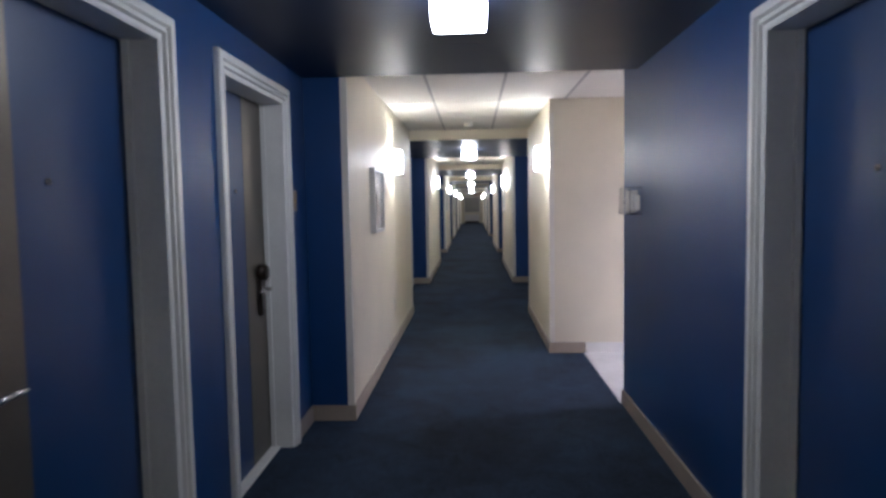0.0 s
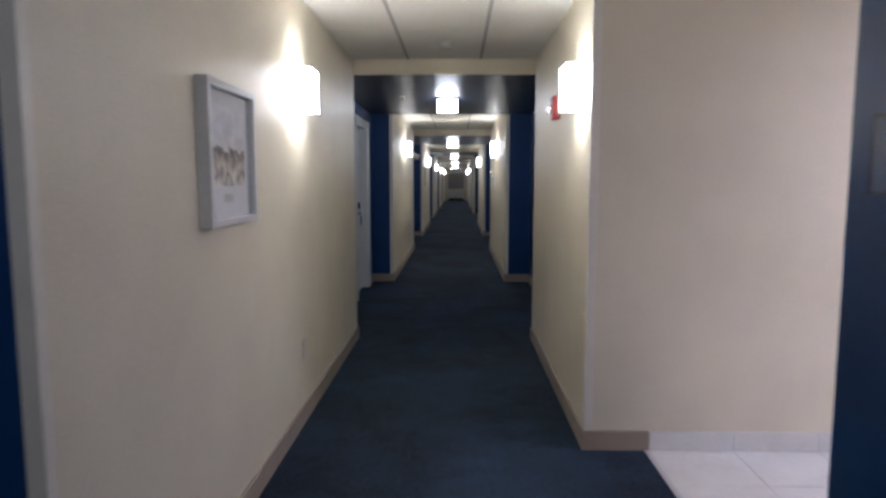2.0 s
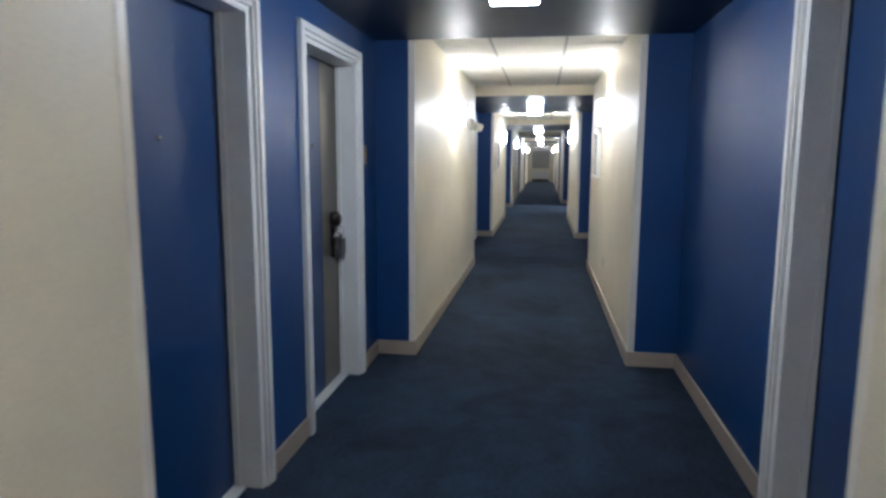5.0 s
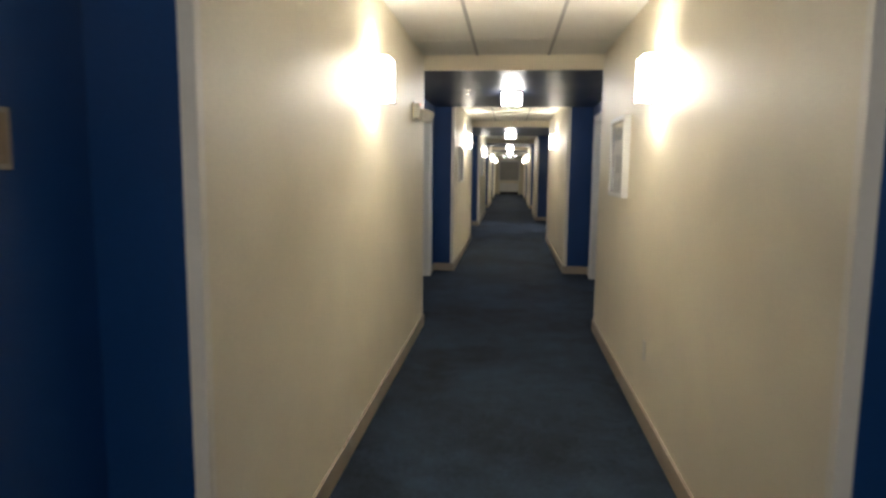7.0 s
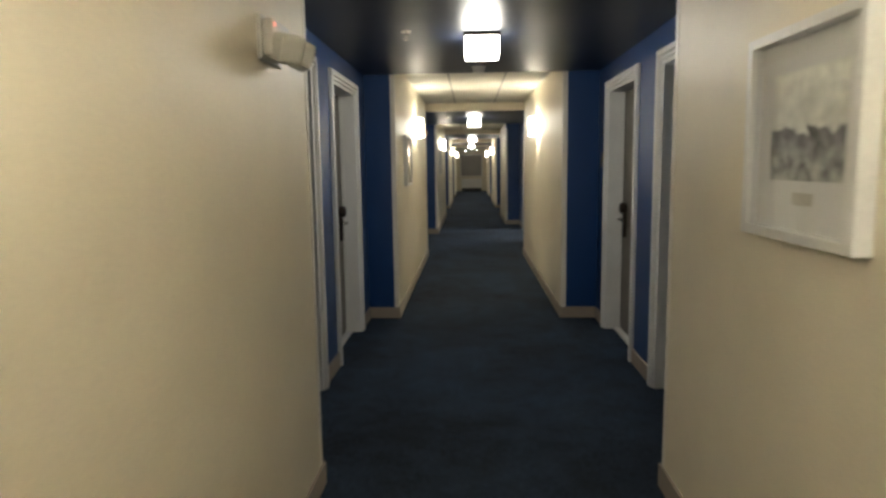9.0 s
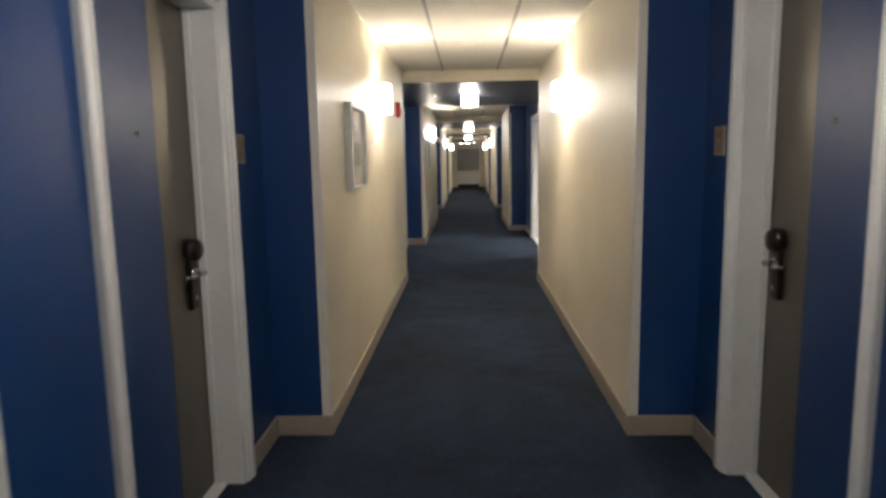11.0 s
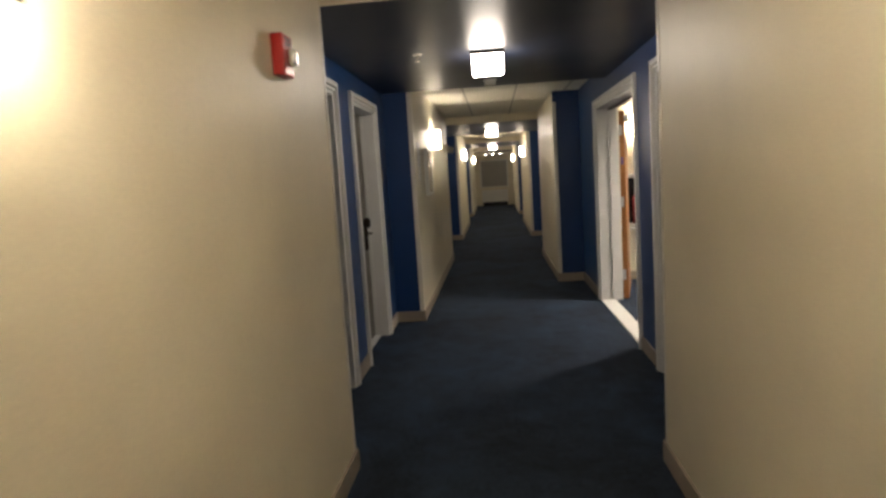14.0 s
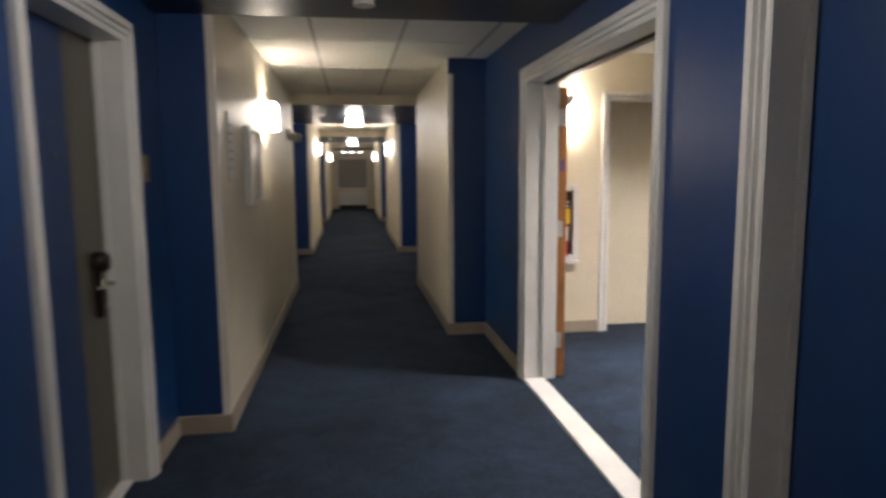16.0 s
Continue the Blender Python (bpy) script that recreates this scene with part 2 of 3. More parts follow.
# narrow stretches: start and end on the two sides
SECTIONS = [(BACK, 2.40, BACK, 2.40), (5.58, 9.81, 7.484, 9.81), (13.02, 17.195, 13.02, 17.195), (20.41, 24.66, 20.41, 24.66),
            (27.92, 32.53, 29.838, 32.53), (35.75, 39.92, 35.75, 39.92), (43.12, 47.30, 43.12, 47.30)]
LEFT_DOORS = [(2.67, "lo"), (4.13, "hi"), (10.03, "lo"), (11.55, "hi"), (17.45, "lo"), (18.93, "hi"), (24.95, "lo"), (26.42, "hi"),
              (32.83, "lo"), (34.31, "hi"), (40.22, "lo"), (41.68, "hi")]
RIGHT_DOORS = [(2.80, "lo"), (10.13, "lo"), (17.50, "lo"), (19.02, "hi"), (25.04, "lo"), (32.83, "lo"), (34.31, "hi"), (40.22, "lo"), (41.68, "hi")]
DOOR_W, CASE, HEAD = 1.055, 0.088, 2.032
WIDE = (26.60, 28.615)          # the cased double opening
ALCOVE = (5.925, 7.484)

# ---- floors ----
bm = bmesh.new()
box(bm, OUT_L, 1.017, BACK, END + 0.2, -0.1, 0.0)
structure("floor", bm, CARPET, "dark slate-blue cut-pile corridor carpet with brushed patches", "carpet")
bm = bmesh.new()
box(bm, 1.017, 1.30, BACK, ALCOVE[0] + 0.0, -0.1, -0.002)
box(bm, 1.017, 1.30, ALCOVE[1], END + 0.2, -0.1, -0.002)
structure("floor_2", bm, CARPET, "dark slate-blue carpet along the wall", "carpet")
bm = bmesh.new()
box(bm, 1.30, 4.4, 24.9, 30.4, -0.1, -0.001)
structure("floor_3", bm, CARPET, "slate-blue carpet in the side room", "carpet")


# ---- walls ----
def tint_faces(bm, rule):
    for f in bm.faces:
        f.normal_update()
        f.material_index = rule(f)


def bay_wall(name, face, back, y0, y1, openings, mats, label, top=2.6):
    """A wall along y from y0 to y1 with openings (start, end, head) cut through it."""
    bm = bmesh.new()
    y = y0
    for a, b, head in openings:
        box(bm, face, back, y, a, 0, top)
        box(bm, face, back, a, b, head, top)
        y = b
    box(bm, face, back, y, y1, 0, top)
    ob = structure(name, bm, mats, label, "wall")
    return ob


def door_holes(doors, y0, y1):
    return [(y + CASE - 0.012, y + DOOR_W - CASE + 0.012, HEAD + 0.012) for y, _ in doors if y0 < y < y1]


wall_no = 0
for i, (la, lb, ra, rb) in enumerate(SECTIONS):
    for face, back, a, b in ((XL, OUT_L, la, lb), (XR, OUT_R, ra, rb)):
        wall_no += 1
        bm = bmesh.new()
        box(bm, face, back, a, b, 0, 2.6)
        plain = i == 1 and face == XR
        bmesh.ops.recalc_face_normals(bm, faces=bm.faces)
        tint_faces(bm, lambda f: 1 if abs(f.normal.y) > 0.5 and not (plain and f.normal.y < 0) else 0)
        structure("wall_%d" % wall_no, bm, [CREAM, BLUE], "cream vinyl-covered corridor wall with blue painted ends", "wall")
for i in range(len(SECTIONS)):
    last = i == len(SECTIONS) - 1
    y0l, y0r = SECTIONS[i][1], SECTIONS[i][3]
    y1l, y1r = (END, END) if last else (SECTIONS[i + 1][0], SECTIONS[i + 1][2])
    wall_no += 1
    bay_wall("wall_%d" % wall_no, BL, OUT_L, y0l, y1l, door_holes(LEFT_DOORS, y0l, y1l), CREAM if last else BLUE,
             "cream wall at the corridor's end" if last else "semi-gloss deep blue painted wall of a door bay")
    holes = door_holes(RIGHT_DOORS, y0r, y1r)
    if y0r < WIDE[0] < y1r:
        holes.append((WIDE[0] + CASE - 0.012, WIDE[1] - CASE + 0.012, HEAD + 0.012))
    if i == 0:
        y1r = ALCOVE[0]
    wall_no += 1
    bay_wall("wall_%d" % wall_no, BR, OUT_R, y0r, y1r, holes, CREAM if last else BLUE,
             "cream wall at the corridor's end" if last else "semi-gloss deep blue painted wall of a door bay")
bm = bmesh.new()
box(bm, OUT_L, OUT_R, BACK - 0.15, BACK, 0, 2.6)
structure("wall_back", bm, CREAM, "cream wall closing the corridor", "wall")

# unseen black sheet, added to keep the space behind the left doors dark
bm = bmesh.new()
box(bm, OUT_L - 0.1, OUT_L, BACK, END, 0, 2.6)
structure("wall_service", bm, BLACK, "unseen black backing sheet added behind the left doors", "wall")

# ---- ceilings ----
ceil_no = 0
for i in range(len(SECTIONS)):
    last = i == len(SECTIONS) - 1
    a = SECTIONS[i][1]
    b = END if last else SECTIONS[i + 1][0]
    bm = bmesh.new()
    box(bm, BL - 0.03, BR + 0.03, a, b, LOW, 2.58)
    bmesh.ops.recalc_face_normals(bm, faces=bm.faces)
    tint_faces(bm, lambda f: 1 if abs(f.normal.y) > 0.5 else 0)
    ceil_no += 1
    structure("ceiling_%d" % ceil_no, bm, [NAVY, CREAM], "glossy navy dropped ceiling with a cream edge", "ceiling")


def panel_ceiling(x0, x1, y0, y1, lines_x, lines_y, z):
    """Lay-in panels on a slim enamelled grid, one mesh."""
    bm = bmesh.new()
    xs = [x0] + [x for x in lines_x if x0 + 0.05 < x < x1 - 0.05] + [x1]
    ys = [y0] + [y for y in lines_y if y0 + 0.05 < y < y1 - 0.05] + [y1]
    for xa, xb in zip(xs, xs[1:]):
        for ya, yb in zip(ys, ys[1:]):
            box(bm, xa + 0.009, xb - 0.009, ya + 0.009, yb - 0.009, z + 0.006 + random.uniform(0, 0.002), z + 0.02)
    for y in ys[1:-1]:
        box(bm, x0, x1, y - 0.0118, y + 0.0118, z + 0.0045, z + 0.0295)
    count = len(bm.faces)
    for x in xs:
        box(bm, x - 0.012, x + 0.012, y0, y1, z + 0.004, z + 0.03)
    bm.faces.ensure_lookup_table()
    for f in bm.faces[count:]:
        f.material_index = 1
    box(bm, x0, x1, y0, y1, z + 0.04, z + 0.10)
    return bm


TEES = (BACK + 0.85, 7.51, 14.10, 21.55, 29.19, 36.9, 44.3)   # one cross joint of each stretch
for i, (la, lb, ra, rb) in enumerate(SECTIONS):
    ceil_no += 1
    right = 4.9 if i == 1 else BR + 0.02 if i == 4 else XR + 0.02
    bm = panel_ceiling(XL - 0.02, right, la, lb, [MID - 0.305 + 0.61 * k for k in range(0, 10)], [TEES[i] + 0.61 * 2 * k for k in range(-2, 8)], HIGH)
    structure("ceiling_%d" % ceil_no, bm, [TILE_CEIL, GRID], "white mineral lay-in ceiling panels in a slim grid", "ceiling")

# ---- alcove beside the first stretch ----
bm = bmesh.new()
box(bm, OUT_R, 4.9, ALCOVE[1], ALCOVE[1] + 0.15, 0, 2.6)
structure("wall_alcove_far", bm, CREAM, "cream wall of the tiled alcove", "wall")
bm = bmesh.new()
box(bm, OUT_R, 4.9, ALCOVE[0] - 0.15, ALCOVE[0], 0, 2.6)
structure("wall_alcove_near", bm, CREAM, "cream wall of the tiled alcove", "wall")
bm = bmesh.new()
box(bm, 4.75, 4.9, ALCOVE[0], ALCOVE[1], 0, 2.6)
structure("wall_alcove_side", bm, CREAM, "cream wall closing the tiled alcove", "wall")
bm = bmesh.new()
box(bm, 1.017, 4.75, ALCOVE[0], ALCOVE[1], -0.1, -0.004)
alcove_floor = structure("floor_alcove", bm, GROUT, "glossy white tiled alcove floor", "floor")
bm = bmesh.new()
box(bm, 1.003, 1.03, ALCOVE[0], ALCOVE[1], -0.05, 0.004, 0.002)
structure("trim_threshold", bm, STEEL, "slim metal strip between carpet and tiles", "trim")

# ---- side room behind the wide opening ----
RX0, RX1, RY0, RY1, RH = OUT_R, 4.3, 25.0, 29.75, 2.45
bm = bmesh.new()
box(bm, RX0, 2.125, RY1, RY1 + 0.12, 0, 2.6)
box(bm, 2.92, RX1, RY1, RY1 + 0.12, 0, 2.6)
box(bm, 2.125, 2.92, RY1, RY1 + 0.12, 2.05, 2.6)
structure("wall_room_far", bm, CREAM, "cream wall of the lit side room", "wall")
bm = bmesh.new()
box(bm, 2.0, 3.05, RY1 + 0.22, RY1 + 0.3, 0, 2.6)
structure("wall_room_niche", bm, CREAM, "cream panel closing the recessed doorway", "wall")
bm = bmesh.new()
box(bm, RX0, RX1, RY0 - 0.12, RY0, 0, 2.6)
structure("wall_room_near", bm, CREAM, "cream wall of the lit side room", "wall")
bm = bmesh.new()
box(bm, RX1, RX1 + 0.12, RY0 - 0.12, RY1 + 0.3, 0, 2.6)
structure("wall_room_side", bm, CREAM, "cream wall of the lit side room", "wall")
bm = bmesh.new()
LX, LY, LH = 2.45, 27.95, 0.15      # recessed downlight: centre and half opening
box(bm, RX0 + 0.001, LX - LH, RY0, RY1, RH, RH + 0.1)
box(bm, LX + LH, RX1, RY0, RY1, RH, RH + 0.1)
box(bm, LX - LH, LX + LH, RY0, LY - LH, RH, RH + 0.1)
box(bm, LX - LH, LX + LH, LY + LH, RY1, RH, RH + 0.1)
structure("ceiling_room", bm, TILE_CEIL, "plain white ceiling of the side room", "ceiling")
bm = bmesh.new()
box(bm, RX0 + 0.001, RX0 + 0.012, RY0, WIDE[0] + CASE - 0.012, 0, RH)
box(bm, RX0 + 0.001, RX0 + 0.012, WIDE[1] - CASE + 0.012, RY1, 0, RH)
box(bm, RX0 + 0.001, RX0 + 0.012, WIDE[0] + CASE - 0.012, WIDE[1] - CASE + 0.012, HEAD + 0.012, RH)
structure("wall_room_corridor", bm, CREAM, "cream face of the wall beside the wide opening", "wall")


# ---- baseboards ----
base_no = 0


def baseboard(x0, x1, y0, y1, mat=BASE, height=0.104, label="taupe vinyl wall base"):
    global base_no
    base_no += 1
    bm = bmesh.new()
    box(bm, x0, x1, y0, y1, 0, height, 0.003)
    return structure("baseboard_%d" % base_no, bm, mat, label, "baseboard")


T = 0.015
for i, (la, lb, ra, rb) in enumerate(SECTIONS):
    baseboard(XL, XL + T, la - T, lb + T)
    baseboard(XR, XR - T, ra - T, rb + T)
    for face, bay, y, s in ((XL, BL, la, -1), (XL, BL, lb, 1), (XR, BR, ra, -1), (XR, BR, rb, 1)):
        if y > BACK:
            baseboard(face, bay, y, y + s * T)


def base_runs(face, into, y0, y1, doors):
    y = y0 + T
    for a, b in doors + [(y1 - T, None)]:
        if a - y > 0.02:
            baseboard(face, face + into, y, a)
        y = b


for i in range(len(SECTIONS)):
    last = i == len(SECTIONS) - 1
    for face, into, doors, k in ((BL, T, LEFT_DOORS, 0), (BR, -T, RIGHT_DOORS, 2)):
        a = SECTIONS[i][k + 1]
        b = END if last else SECTIONS[i + 1][k]
        if i == 0 and k == 2:
            b = ALCOVE[0] + T
        spans = [(y, y + DOOR_W) for y, _ in doors if a < y < b]
        if k == 2 and a < WIDE[0] < b:
            spans.append(WIDE)
        base_runs(face, into, a, b, spans)
baseboard(RX0 + 0.02, 2.035, RY1 - T, RY1)
baseboard(3.02, RX1, RY1 - T, RY1)

# corner guards on the near edges of the cream stretches
for i, (la, lb, ra, rb) in enumerate(SECTIONS):
    for face, s, a, b in ((XL, 1, la, lb), (XR, -1, ra, rb)):
        for y, d in ((a, 1), (b, -1)):
            if y <= BACK:
                continue
            bm = bmesh.new()
            box(bm, face, face + s * 0.003, y - d * 0.003, y + d * 0.032, 0.104, LOW - 0.002)
            box(bm, face, face - s * 0.040, y - d * 0.003, y, 0.104, LOW - 0.002)
            structure("trim", bm, GUARD, "off-white corner guard on a wall edge", "trim")


# ---- doors ----
def casing_piece(name, path, profile, parent):
    """One mitred length of moulded casing; path holds two pairs of (point, inward direction) in the wall's plane."""
    bm = bmesh.new()
    rings = []
    for (py, pz), (dy, dz) in path:
        rings.append([bm.verts.new((h, py + dy * u, pz + dz * u)) for u, h in profile])
    n = len(profile)
    for k in range(n):
        bm.faces.new((rings[0][k], rings[0][(k + 1) % n], rings[1][(k + 1) % n], rings[1][k]))
    bm.faces.new(rings[0])
    bm.faces.new(rings[1])
    return part(name, bm, WHITE, parent, "white moulded door casing")


PROFILE = [(0, 0), (0, 0.021), (0.004, 0.028), (0.036, 0.028), (0.042, 0.011), (0.050, 0.011), (0.055, 0.023), (0.064, 0.023), (0.070, 0.009),
           (0.084, 0.007), (0.088, 0.004), (0.088, 0)]


def casing(width, parent):
    top = HEAD + CASE
    casing_piece("casing", [((0, 0), (1, 0)), ((0, top), (1, -1))], PROFILE, parent)
    casing_piece("casing", [((width, 0), (-1, 0)), ((width, top), (-1, -1))], PROFILE, parent)
    casing_piece("casing", [((0, top), (1, -1)), ((width, top), (-1, -1))], PROFILE, parent)


def jambs(width, depth, parent):
    a, b = CASE, width - CASE
    for y0, y1 in ((a - 0.010, a + 0.004), (b - 0.004, b + 0.010)):
        boxed("jamb", (-depth, 0.004, y0, y1, 0, HEAD), WHITE, parent)
    boxed("jamb", (-depth, 0.004, a + 0.004, b - 0.004, HEAD - 0.004, HEAD + 0.010), WHITE, parent)


def guest_door(lock, card):
    """A hotel room door seen from the corridor: local x points into the corridor, y runs along the wall."""
    root = empty("door")
    a, b = CASE, DOOR_W - CASE
    face = -0.128
    stile = 0.30
    s = -1 if lock == "hi" else 1
    edge = b - 0.006 if lock == "hi" else a + 0.006
    inner = edge + s * stile
    far = a + 0.006 if lock == "hi" else b - 0.006
    boxed("leaf", (face - 0.045, face, min(far, inner), max(far, inner), 0.012, HEAD - 0.006), DOOR_BLUE, root, "deep blue enamelled door leaf")
    boxed("lock_stile", (face - 0.045, face + 0.001, min(edge, inner), max(edge, inner), 0.012, HEAD - 0.006), TAUPE, root,
          "taupe metallic panel on the lock side")
    casing(DOOR_W, root)
    jambs(DOOR_W, 0.21, root)
    for y0, y1 in ((a + 0.004, a + 0.016), (b - 0.016, b - 0.004)):
        boxed("door_stop", (face + 0.004, face + 0.03, y0, y1, 0.012, HEAD - 0.004), WHITE, root)
    boxed("threshold", (-0.21, -0.07, a, b, -0.01, 0.010), WHITE, root, "pale threshold strip", 0.003)
    # lock set
    cy, cz = edge + s * 0.105, 0.985
    bm = bmesh.new()
    box(bm, face, face + 0.024, cy - 0.030, cy + 0.030, cz - 0.165, cz + 0.045, 0.009)
    plate = part("lock_plate", bm, BRONZE, root, "dark bronze electronic lock plate")
    bm = bmesh.new()
    rod(bm, (face, cy, cz + 0.080), (face + 0.040, cy, cz + 0.080), 0.047, 24)
    rod(bm, (face + 0.040, cy, cz + 0.080), (face + 0.052, cy, cz + 0.080), 0.047, 24, 0.036)
    part("card_reader", bm, BRONZE, plate, "rounded dark card reader head", True)
    bm = bmesh.new()
    box(bm, face + 0.052, face + 0.054, cy - 0.004, cy + 0.004, cz + 0.060, cz + 0.104)
    part("card_slot", bm, BLACK, plate, "black card slot")
    bm = bmesh.new()
    rod(bm, (face + 0.02, cy, cz - 0.015), (face + 0.030, cy, cz - 0.015), 0.024, 18)
    rod(bm, (face + 0.028, cy, cz - 0.015), (face + 0.066, cy, cz - 0.015), 0.012)
    rod(bm, (face + 0.060, cy - s * 0.014, cz - 0.015), (face + 0.060, cy + s * 0.060, cz - 0.012), 0.0105, radius2=0.0095)
    rod(bm, (face + 0.060, cy + s * 0.058, cz - 0.012), (face + 0.050, cy + s * 0.130, cz - 0.016), 0.0095, radius2=0.0075)
    part("lever", bm, CHROME, plate, "satin nickel lever handle", True)
    bm = bmesh.new()
    rod(bm, (face + 0.024, cy, cz - 0.115), (face + 0.028, cy, cz - 0.115), 0.011, 14)
    part("key_cylinder", bm, CHROME, plate, "satin nickel key cylinder", True)
    bm = bmesh.new()
    rod(bm, (face, (a + b) / 2, 1.52), (face + 0.006, (a + b) / 2, 1.52), 0.010)
    part("peephole", bm, CHROME, root, "small brass peephole", True)
    if card:
        bm = bmesh.new()
        box(bm, face + 0.070, face + 0.072, cy - 0.030, cy + 0.048, cz - 0.040, cz + 0.042)
        part("privacy_card", bm, CARD, root, "white card hung on the lever")
        bm = bmesh.new()
        outline = ((-0.050, -0.045), (0.052, -0.045), (0.056, -0.135), (0.002, -0.190), (-0.054, -0.135))
        rings = [[bm.verts.new((face + h, cy + u, cz + v)) for u, v in outline] for h in (0.066, 0.0685)]
        for k in range(5):
            bm.faces.new((rings[0][k], rings[0][(k + 1) % 5], rings[1][(k + 1) % 5], rings[1][k]))
        bm.faces.new(rings[0])
        bm.faces.new(rings[1])
        part("door_tag", bm, BLACK, root, "dark pointed tag hung on the lever")
    return tagged(root, "deep blue room door with taupe lock panel, closed, in white moulded casing", "door", "room doors", "structure")


templates = {}
door_no = 0
for side, doors in (("L", LEFT_DOORS), ("R", RIGHT_DOORS)):
    for y, lock in doors:
        local = lock if side == "L" else ("lo" if lock == "hi" else "hi")
        card = side == "L" and abs(y - 11.55) < 0.01
        m = pose(BL, y, 0) if side == "L" else pose(BR, y + DOOR_W, 0, 0, 0, 180)
        key = (local, card)
        if key not in templates:
            ob = templates[key] = guest_door(local, card)
            ob.matrix_basis = m
        else:
            ob = copy_thing(templates[key], m)
        door_no += 1
        ob.name = "door_%d" % door_no

# wide opening with its leaf folded back into the room
wide = empty("door_wide")
width = WIDE[1] - WIDE[0]
wide.matrix_basis = pose(BR, WIDE[1], 0, 0, 0, 180)
casing(width, wide)
jambs(width, 0.222, wide)
boxed("door_stop", (-0.16, -0.12, CASE + 0.004, CASE + 0.018, 0.012, HEAD - 0.004), WHITE, wide)
boxed("door_stop", (-0.16, -0.12, CASE + 0.018, width - CASE - 0.018, HEAD - 0.022, HEAD - 0.004), BRONZE, wide, "dark head stop")
boxed("door_stop", (-0.16, -0.12, width - CASE - 0.018, width - CASE - 0.004, 0.012, HEAD - 0.004), WHITE, wide)
boxed("threshold", (-0.14, 0.004, CASE, width - CASE, -0.01, 0.010), WHITE, wide, "pale stone threshold", 0.003)
boxed("catch", (-0.21, -0.13, width - CASE - 0.16, width - CASE - 0.06, HEAD - 0.045, HEAD - 0.022), STEEL, wide, "steel head catch")
tagged(wide, "wide cased opening with one oak leaf folded back", "door", kind="structure")
leaf = empty("door_leaf")
leaf.matrix_basis = pose(1.258, 28.54, 0, 0, 0, -13)
boxed("panel", (0.0, 0.052, 0, 0.90, 0.012, 2.0), WOOD, leaf, "warm oak veneered leaf", 0.002)
for z in (0.27, 1.05, 1.80):
    bm = bmesh.new()
    box(bm, -0.055, 0.03, -0.004, 0.0, z - 0.055, z + 0.055)
    rod(bm, (-0.010, -0.006, z - 0.055), (-0.010, -0.006, z + 0.055), 0.007, 10)
    part("hinge", bm, STEEL, leaf, "brushed steel butt hinge")
bm = bmesh.new()
box(bm, 0.045, 0.10, 0.05, 0.30, 1.90, 1.955, 0.004)
rod(bm, (0.09, 0.08, 1.962), (0.16, -0.02, 1.962), 0.006, 8)
part("door_closer", bm, STEEL, leaf, "steel door closer")
bm = bmesh.new()
box(bm, 0.008, 0.036, -0.0016, 0.0, 1.44, 1.52)
part("label", bm, material("violet_label_print", (0.16, 0.10, 0.30), 0.5, grain=0.1), leaf, "small violet fire-rating label")
tagged(leaf, "oak door leaf folded back against the room wall", "door", kind="structure")

# cased doorway inside the room
room_door = empty("door_inner")
room_door.matrix_basis = pose(2.04, RY1, 0, 0, 0, -90)
casing(0.965, room_door)
tagged(room_door, "white cased doorway in the side room's wall", "doorway", kind="structure")


# ---- lamps ----
def wall_sconce():
    """Frosted glass box on a satin nickel frame; local x points away from the wall."""
    root = empty("wall_sconce")
    boxed("back_plate", (0, 0.012, -0.055, 0.055, -0.07, 0.07), CHROME, root, "satin nickel back plate", 0.002)
    bm = bmesh.new()
    for x0, x1, y0, y1 in ((0.022, 0.026, -0.100, 0.100), (0.104, 0.108, -0.100, 0.100), (0.026, 0.104, -0.100, -0.096), (0.026, 0.104, 0.096, 0.100)):
        box(bm, x0, x1, y0, y1, -0.112, 0.112)
    shade = part("shade", bm, SCONCE_GLOW, root, "frosted glass box shade open above and below, lit")
    bm = bmesh.new()
    rod(bm, (0.064, 0, -0.058), (0.064, 0, 0.050), 0.020, 16)
    rod(bm, (0.064, 0, 0.050), (0.064, 0, 0.066), 0.020, 16, 0.010)
    part("bulb", bm, BULB_LIT, root, "lit tubular bulb", True)
    for x in (0.0185, 0.1115):
        for y in (-0.1035, 0.1035):
            boxed("frame_bar", (x - 0.003, x + 0.003, y - 0.003, y + 0.003, -0.125, 0.118), BRONZE, shade, "slim dark metal frame bar")
        boxed("frame_bar", (x - 0.003, x + 0.003, -0.1005, 0.1005, -0.125, -0.118), BRONZE, shade, "slim dark metal frame bar")
    boxed("arm", (0.012, 0.022, -0.02, 0.02, -0.03, 0.03), CHROME, root)
    boxed("socket_arm", (0.026, 0.064, -0.006, 0.006, -0.070, -0.058), CHROME, root)
    return tagged(root, "lit frosted-glass box wall sconce with slim nickel frame", "wall lamp", "corridor sconces")


sconce = None
SCONCES = [(XL, -0.3, 0), (XR, -0.3, 180), (XL, 7.80, 0, 1.862), (XR, 7.72, 180, 1.862), (XL, 15.04, 0), (XR, 15.035, 180), (XL, 22.535, 0), (XR, 22.57, 180),
           (XL, 29.85, 0), (XL, 37.8, 0), (XR, 37.8, 180), (XL, 45.2, 0), (XR, 45.2, 180)]
for x, y, turn, *height in SCONCES:
    m = pose(x, y, *(height or [1.900]), 0, 0, turn)
    if sconce is None:
        sconce = wall_sconce()
        sconce.matrix_basis = m
    else:
        copy_thing(sconce, m)
copy_thing(sconce, pose(1.71, RY1, 1.93, 0, 0, -90))


